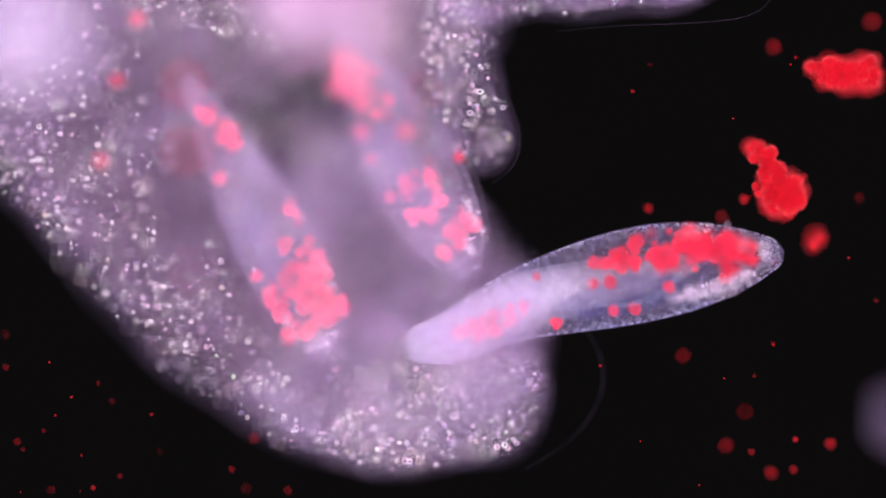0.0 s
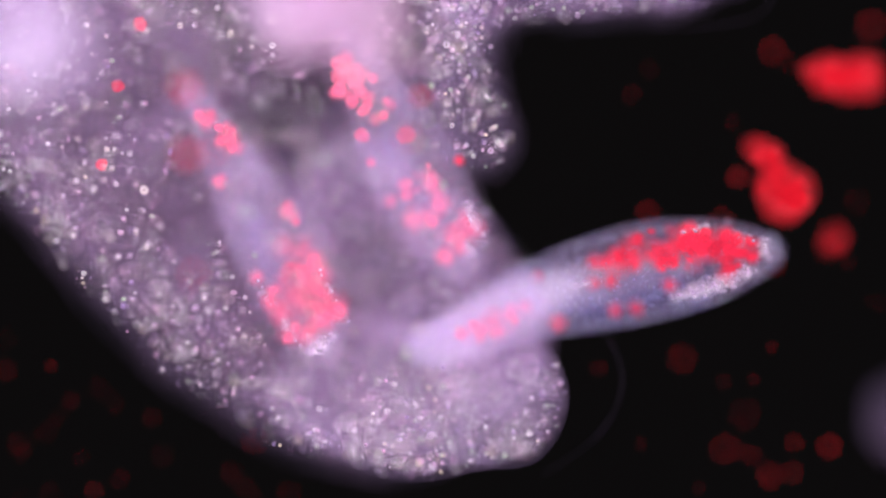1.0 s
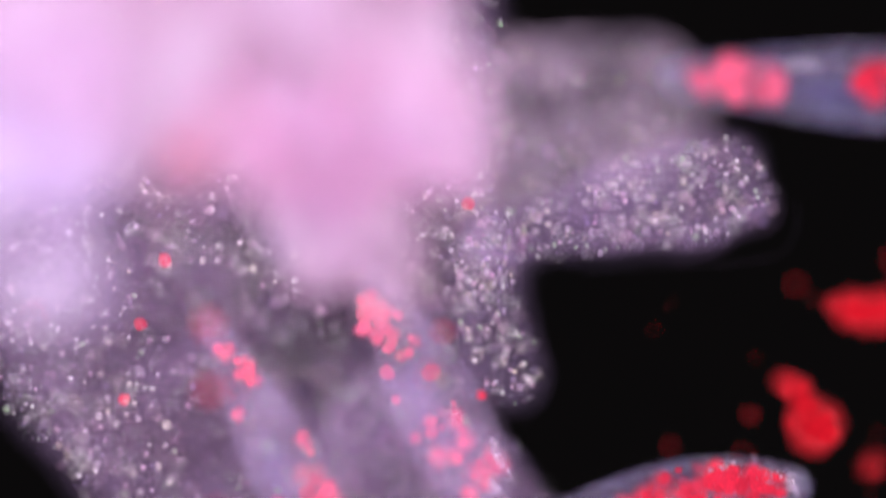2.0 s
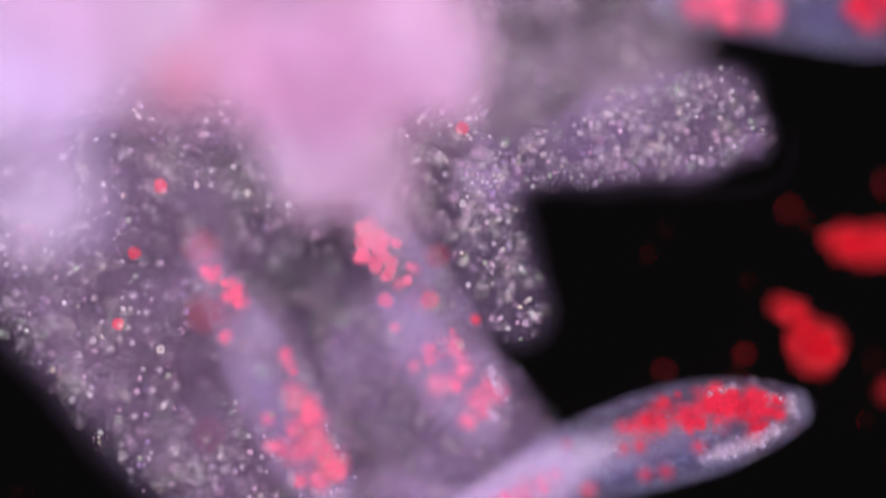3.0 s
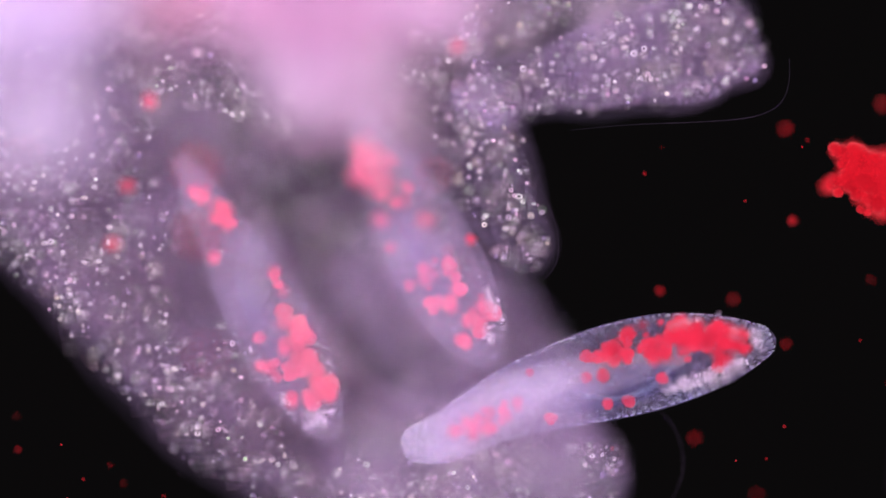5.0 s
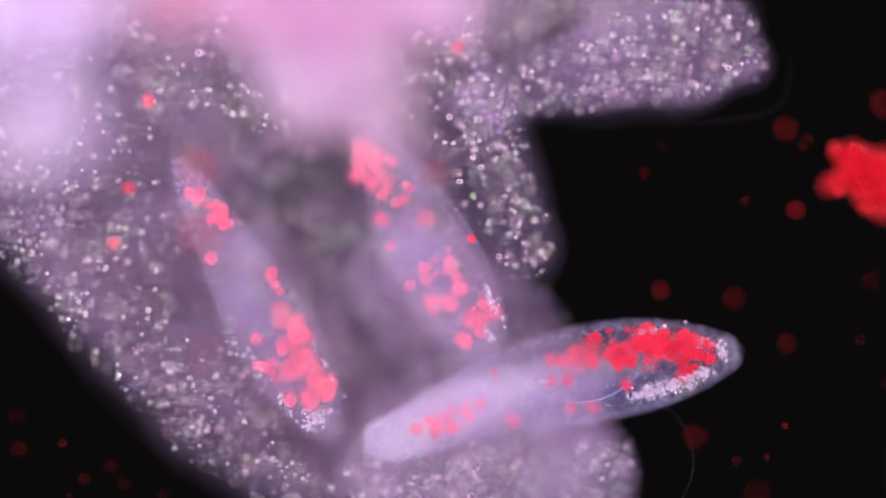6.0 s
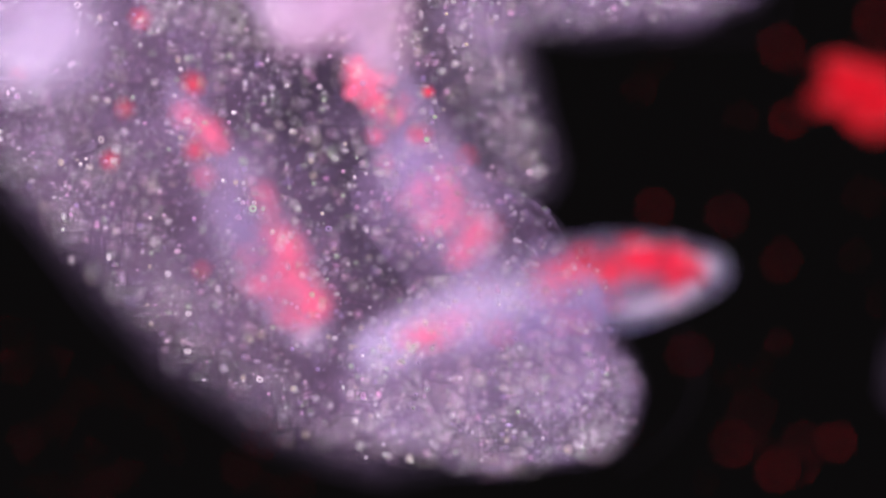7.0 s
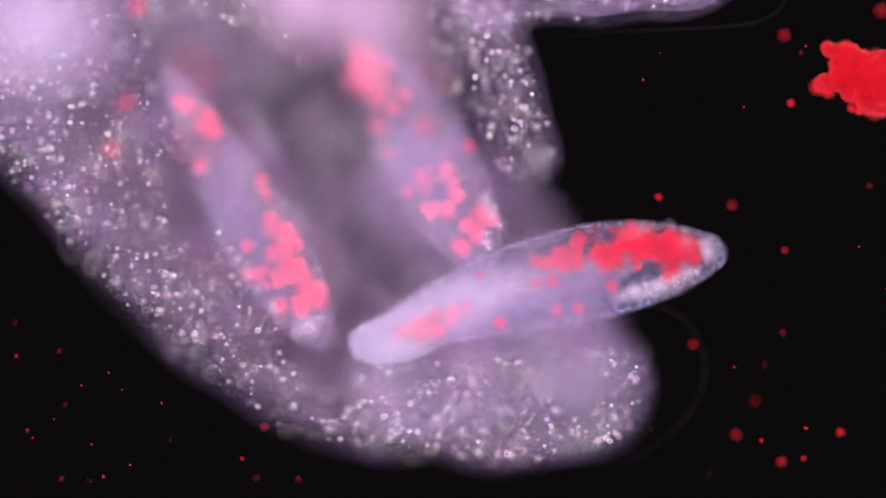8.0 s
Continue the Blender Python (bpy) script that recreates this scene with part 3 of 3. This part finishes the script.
def between(x0, y0, x1, y1, z=0.0, tilt=0.0):
    """A pose with its x axis from one plan point towards another."""
    return Matrix.Translation(at((x0 + x1) / 2, (y0 + y1) / 2, z)) @ pose(0, 0, 0, 0, 0, math.degrees(math.atan2(y0 - y1, x1 - x0))) @ pose(0, 0, 0, 0, tilt, 0)


free_one = paramecium("translucent paramecium with red algae, half swallowed by the amoeba", 694, 174, 0.3,
    [(-186, -4, 64, 19, 0.12, 19, 6, 12, 12), (50, 52, 20, 12, 0.4, 6, 8, 15, 8), (82, 64, 16, 16, 0.3, 6, 8, 15, 8), (72, 40, 16, 10, 0, 4, 7, 12, 8), (133, 44, 22, 22, -0.2, 9, 8, 15, 8), (185, 58, 18, 18, 0, 8, 9, 16, 12), (182, 20, 8, 20, 0.2, 4, 6, 10, 8),
     (222, 42, 34, 22, -0.2, 12, 9, 16, 12), (246, 18, 28, 20, -0.3, 10, 8, 15, 10), (246, -16, 12, 9, 0, 3, 8, 13, 10), (280, 16, 18, 22, -0.4, 7, 8, 13, 9), (200, 34, 100, 40, -0.3, 20, 3, 7, 14)],
    [(208, -34, 52, 12, 170), (158, -36, 24, 10, 60), (264, -24, 22, 9, 60), (314, 8, 8, 16, 46), (276, 30, 22, 10, 50), (200, 70, 40, 4, 30), (-10, 24, 20, 4, 16)], 1, between(712, 605, 1388, 450, 0), 20.0,
    singles=((14, 58, 12, 8), (34, 17, 12, 8), (5, 22, 10, 8), (30, -33, 10, 4), (66, -38, 12, 4), (-74, -32, 11, 0), (134, -15, 11, 6), (-90, 58, 7, 6)))
# Added nested shells: the haze that brightens the swallowed end, built as pale matter.
for long, wide, ahead in ((200, 78, 0), (260, 84, 0), (320, 90, 0), (380, 100, 12), (440, 112, 34), (480, 124, 60)):
    rear = spindle(long, wide, 0.26, shape=tapering)
    for v in rear.verts:
        v.co.y += S * (float(middle_line((v.co.x / S + long / 2 + 4 + ahead) / 694, 20.0)) + 2)
    bmesh.ops.translate(rear, verts=rear.verts, vec=Vector((long / 2 - 343 + ahead, 0, 0)) * S)
    part("rear_haze", rear, REAR, free_one, "added pale lilac shells that haze the rear end")
cu = bpy.data.curves.new("oral_groove", "CURVE")
cu.dimensions, cu.bevel_depth, cu.bevel_resolution = "3D", 1.0 * S, 2
sp = cu.splines.new("NURBS")
sp.points.add(4)
for p, (x, y, z) in zip(sp.points, ((-10, -8, 8), (40, -30, 10), (90, -32, 12), (130, -20, 12), (160, 2, 10))):
    p.co = (x * S, y * S, z * S, 1)
sp.use_endpoint_u, sp.order_u = True, 4
cu.materials.append(GROOVE)
groove = new("oral_groove", cu)
groove.parent = free_one
tagged(groove, "thin pale-blue edge of the mouth groove")
swallowed = paramecium("swallowed paramecium packed with red algae inside the amoeba", 576, 148, 0.32,
    [(-182, 8, 48, 17, 0.3, 24, 5, 11, 4), (-206, -2, 16, 10, 0, 5, 7, 11, 6), (-150, 22, 14, 8, 0, 3, 9, 12, 4)],
    [(236, -8, 18, 26, 90), (190, -46, 30, 6, 24), (120, -56, 50, 6, 16), (150, 52, 60, 5, 20)], 2, between(330, 135, 598, 640, 0), skin=VEILED, singles=((-99, -32, 12, 4),))
# algae that draw together along one side of the swallowed cell: last place along and across, spread, how many, radii
GATHER = []
for gx, gy, sx, sy, n, small, large in ((80, 35, 28, 14, 11, 8, 14), (112, 18, 30, 20, 15, 8, 15), (172, 24, 30, 18, 15, 9, 16), (206, 13, 18, 20, 9, 9, 15), (140, -6, 18, 14, 6, 8, 13), (38, 28, 16, 9, 5, 8, 13),
                                        (0, 43, 14, 5, 3, 6, 10), (-27, 48, 6, 4, 2, 8, 11), (65, -30, 2, 2, 1, 11, 12), (113, -50, 8, 6, 2, 9, 12), (114, -26, 6, 8, 2, 8, 11), (137, -40, 10, 5, 2, 8, 11), (186, -32, 6, 6, 2, 10, 13)):
    rng = np.random.default_rng(int(gx * 3 + gy + 500))
    for _ in range(n):
        u, v = rng.uniform(-1, 1, 2)
        x, y, z = gx + u * sx, gy + v * sy, rng.uniform(-14, 14)
        alga = part("alga", EATEN[int(rng.integers(4))], None, swallowed)
        turn = Euler(rng.uniform(0, 6, 3))
        alga.scale = (rng.uniform(small, large) * S,) * 3
        first = (0.85 * x + 36 + rng.uniform(-16, 16), max(-56, min(56, 2.0 * (y - 14) + rng.uniform(-16, 16))), z)
        GATHER.append((alga, turn, first, (x, y, z)))
pale_one = paramecium("swallowed pale paramecium with scattered red algae inside the amoeba", 534, 165, 0.34,
    [(-118, -12, 52, 34, 0.1, 12, 6, 12, -8), (-150, -34, 42, 28, 0.2, 16, 9, 15, 0), (-178, -20, 24, 18, 0, 5, 9, 14, 0), (64, -27, 12, 8, 0, 3, 8, 12, 6), (72, 16, 10, 8, 0, 3, 9, 13, 6), (107, 13, 14, 10, 0, 4, 9, 14, 6), (123, -42, 12, 8, 0, 3, 9, 13, 6), (132, -15, 16, 10, 0, 4, 8, 12, 6), (176, 32, 18, 18, 0, 8, 9, 15, 8), (184, 8, 16, 14, 0, 5, 9, 14, 8), (207, -24, 10, 8, 0, 3, 9, 14, 8), (120, 4, 80, 44, 0, 10, 4, 8, 8)],
    [(170, 52, 40, 7, 60), (210, 20, 20, 12, 40)], 3, between(587, 20, 838, 496, 22, 6), skin=VEILED, singles=((-57, -53, 14, 10), (-21, 15, 15, 10), (-5, -61, 8, 6), (71, -62, 10, 6)))
paramecium("translucent paramecium with red algae resting beside the amoeba", 620, 150, 0.35,
    [(-170, 0, 80, 30, 0, 22, 11, 20, 6), (110, 4, 70, 34, 0, 24, 11, 20, 6)], [(-40, 30, 60, 10, 40)], 4, between(1130, -288, 1740, -258, -34))


# ---- loose algae in the water ----
LOOSE = [mesh_of("alga", lump(1.0, 0.16, 2, i * 1.9 + 3), PURE_RED) for i in range(4)]


def algae_clump(label, groups, seed, place):
    thing = tagged(new("algae_clump"), label, "algae", "loose algae")
    thing.matrix_basis = place
    algae_in(thing, groups, seed, LOOSE)
    return thing


clump_a = algae_clump("ragged clump of glowing red algae in the water", [(4, 0, 44, 28, 0, 46, 9, 17, 0), (-54, 6, 18, 8, 0, 6, 8, 14, 0), (40, 2, 16, 26, 0, 12, 7, 13, 0), (0, 0, 60, 40, 0, 16, 4, 7, 0)], 11, Matrix.Translation(at(1498, 130, -14)))
clump_b = algae_clump("dumbbell-shaped clump of glowing red algae in the water", [(-20, 40, 22, 15, -0.3, 14, 9, 15, 0), (0, 8, 14, 22, 0, 12, 8, 15, 0), (18, -34, 32, 32, 0, 38, 9, 17, 0), (14, -30, 46, 46, 0, 14, 4, 7, 0)], 12, Matrix.Translation(at(1366, 312, -14)))


FAINT = [mesh_of("alga", lump(1.0, 0.3, 2, i * 3.1 + 2), PURE_RED) for i in range(2)]


def loose_alga(x, y, z, r, label="single glowing red alga drifting in the water"):
    a = part("alga", ALGAE[int(x) % 4], None)
    if z < 0:
        a.data = FAINT[int(x) % 2]
    tagged(a, label, "alga", "loose algae")
    a.matrix_basis = Matrix.Translation(at(x, y, z * 0.5 if z < 0 else z)) @ Euler((x, y, z)).to_matrix().to_4x4() @ Matrix.Scale(r * ((0.28 + 0.18 * ((x * 7 + y * 3) % 10) / 10) if z < 0 else 0.85) * S, 4)
    return a


for x, y, z, r in ((1148, 369, -50, 12), (1285, 790, -80, 11), (1330, 800, -40, 8), (1408, 778, -30, 10), (1405, 832, -50, 11), (1366, 838, -70, 12), (1470, 786, -60, 11), (1320, 730, -90, 9), (1278, 384, -70, 8), (1370, 82, -80, 12), (1210, 630, -80, 13),
                   (1545, 38, -90, 13), (1522, 350, -60, 5), (1372, 463, -60, 9)):
    loose_alga(x, y, z, r)
for x, y, z, r in ((10, 650, -40, 7), (30, 782, -40, 5), (165, 864, -30, 6), (90, 868, -50, 4), (410, 832, -40, 5), (450, 776, -60, 7), (198, 710, -40, 3), (8, 592, -50, 4), (40, 796, -30, 3), (283, 800, -40, 3), (436, 866, -60, 6), (510, 868, -50, 5)):
    loose_alga(x, y, z, r)
rng = np.random.default_rng(404)
specks = 0
while specks < 24:
    x, y = (rng.uniform(-10, 440), rng.uniform(560, 875)) if specks % 5 < 2 else (rng.uniform(1060, 1640), rng.uniform(60, 875))
    if capsules_distance(np.array([x]), np.array([y]), MAIN + LOWER)[0] > 45 and capsules_distance(np.array([x]), np.array([y]), [(620, 630, 80, 1300, 470, 100)])[0] > 20:
        speck = part("alga", FAINT[specks % 2], None)
        tagged(speck, "tiny red speck of algae drifting in the water", "alga", "loose algae")
        speck.matrix_basis = Matrix.Translation(at(x, y, rng.uniform(-16, 8))) @ Matrix.Scale(float(rng.uniform(0.8, 2.0)) * S, 4)
        specks += 1
flake = part("debris_flake", lump(64 * S, 0.25, 3, 4.0, 0.4), LOBE)
flake.matrix_basis = Matrix.Translation(at(1606, 740, -96))
tagged(flake, "pale grey flake of debris on the slide", "debris")
drifter = algae_clump("small elongated pair of red algae in the water", [(0, 0, 9, 8, 0, 3, 8, 11, 0), (-11, -16, 4, 4, 0, 2, 6, 9, 0)], 14, Matrix.Translation(at(1447, 420, -40)))
carried_low = loose_alga(208, 143, 34, 13, "glowing red alga swallowed by the amoeba")
carried_high = loose_alga(243, 34, 34, 14, "glowing red alga swallowed by the amoeba")
for x, y, z, r in ((812, 278, 20, 10), (180, 285, 40, 12), (330, 150, 128, 17), (335, 268, 128, 16), (20, 140, 128, 10), (345, 480, 128, 9), (380, 262, 124, 8), (790, -60, 40, 13), (290, -140, 190, 40), (720, 240, 122, 8), (745, 165, 100, 10)):
    loose_alga(x, y, z, r, "glowing red alga swallowed by the amoeba")


follower = loose_alga(1318, 352, -60, 16, "single glowing red alga drifting after the clump")


# ---- movement ----
def motions():
    tail_head = [(0.0, 712, 605, 1388, 450), (1.0, 712, 604, 1393, 437), (1.5, 718, 615, 1393, 435), (2.8, 742, 628, 1408, 438), (3.5, 746, 630, 1406, 420), (4.0, 740, 634, 1404, 420), (4.5, 730, 639, 1393, 434),
                 (5.8, 616, 630, 1292, 484), (6.0, 613, 630, 1293, 480), (6.5, 607, 617, 1282, 488), (7.0, 602, 616, 1280, 481), (8.0, 594, 625, 1269, 467)]
    walk(free_one, [(t, between(a, b - 1, c, d - 5, 0)) for t, a, b, c, d in tail_head])
    walk(swallowed, [(t, between(*r, 12, 1.5)) for t, *r in ((0, 330, 135, 598, 640), (1.7, 324, 132, 592, 638), (3.5, 303, 123, 576, 635), (4.5, 298, 124, 576, 636), (6.0, 286, 130, 570, 635), (8.0, 270, 132, 560, 636))])
    walk(pale_one, [(t, between(587 + x, 20 + y, 838 + x, 496 + y, 22, 6)) for t, x, y in ((0, 0, 0), (1.7, 3, 3), (3.5, 15, 12), (4.5, 14, 11), (6.0, 13, 10), (8.0, 12, 10))])
    walk(clump_a, [(t, Matrix.Translation(at(x, y, z)) @ pose(0, 0, 0, 0, 0, r)) for t, x, y, z, r in ((0, 1498, 130, -30, 0), (1.7, 1499, 128, -30, 0), (2.8, 1500, 140, -30, 0), (3.5, 1506, 151, -28, -6), (4.0, 1508, 150, -28, -10), (4.3, 1512, 142, -22, -12), (5.8, 1516, 146, -20, -14), (8.0, 1504, 134, -18, -16))])
    walk(clump_b, [(t, Matrix.Translation(at(x, y, -14)) @ pose(0, 0, 0, 0, 0, r)) for t, x, y, r in ((0, 1366, 312, 0), (1.5, 1380, 305, 0), (2.8, 1394, 304, 6), (3.2, 1398, 288, 14), (3.5, 1414, 260, 32), (3.8, 1456, 233, 40), (4.0, 1473, 218, 42), (4.3, 1494, 202, 44), (4.6, 1504, 194, 46), (5.8, 1510, 190, 48), (8.0, 1494, 178, 50))])
    walk(follower, [(t, Matrix.Translation(at(x, y, -24)) @ Matrix.Scale(9 * S, 4)) for t, x, y in ((0, 1318, 352), (1.5, 1300, 300), (2.8, 1280, 340), (3.5, 1352, 317), (4.0, 1367, 272), (4.5, 1375, 254), (6.0, 1388, 226), (8.0, 1382, 202))])
    walk(drifter, [(t, Matrix.Translation(at(x, y, -40)) @ pose(0, 0, 0, 0, 0, r)) for t, x, y, r in ((0, 1447, 420, 0), (1.0, 1482, 415, -10), (1.5, 1495, 405, -20), (3.0, 1560, 400, -30), (8.0, 1700, 380, -40))])
    for alga, rows in ((carried_low, ((0, 208, 143), (1.7, 208, 150), (3.5, 208, 166), (4.5, 205, 179), (6, 206, 188), (8, 207, 202))), (carried_high, ((0, 243, 34), (1.7, 250, 38), (3.5, 255, 41), (4.5, 248, 34), (6, 240, 33), (8, 225, 32)))):
        walk(alga, [(t, Matrix.Translation(at(x, y, 34))) for t, x, y in rows])
    walk(flake, [(t, Matrix.Translation(at(x, y, -96))) for t, x, y in ((0, 1606, 740), (1.7, 1620, 730), (8, 1660, 650))])
    for alga, turn, first, last in GATHER:
        walk(alga, [(t, Matrix.Translation(Vector(first).lerp(Vector(last), share) * S) @ turn.to_matrix().to_4x4()) for t, share in ((0, 0), (0.6, 0.04), (1.5, 0.3), (2.8, 0.85), (3.5, 1), (8, 1))])
    walk(arm, [(t, Matrix.Translation(Vector((x, -y, 0)) * S)) for t, x, y in ((0, -4, -20), (1.5, -4, -18), (2.8, -2, -5), (3.5, 0, 0), (4.5, 0, 8), (6.0, 0, 9), (8.0, 0, 9))])
    walk(hook, [(t, Matrix.Translation(Vector((x, -y, 0)) * S)) for t, x, y in ((0, 0, 0), (1.5, 6, -6), (2.8, 30, 14), (3.5, 42, 26), (4.5, 46, 34), (6.0, 54, 50), (7.0, 58, 52), (8.0, 60, 48))])
    walk(lip, [(t, Matrix.Translation(Vector((x, -y, 0)) * S)) for t, x, y in ((0, 0, 0), (1.0, 14, 0), (1.5, 18, 0), (3.5, 50, 2), (4.5, 66, 4), (6.0, 92, 6), (7.0, 108, 8), (8.0, 110, 8))])
    walk(lower, [(t, Matrix.Translation(Vector((x, -y, 0)) * S)) for t, x, y in ((0, 0, 0), (1.0, 34, 2), (1.5, 40, 4), (3.5, 82, 4), (4.5, 110, 5), (6.0, 138, 6), (7.0, 156, 7), (8.0, 162, 8))])


motions()
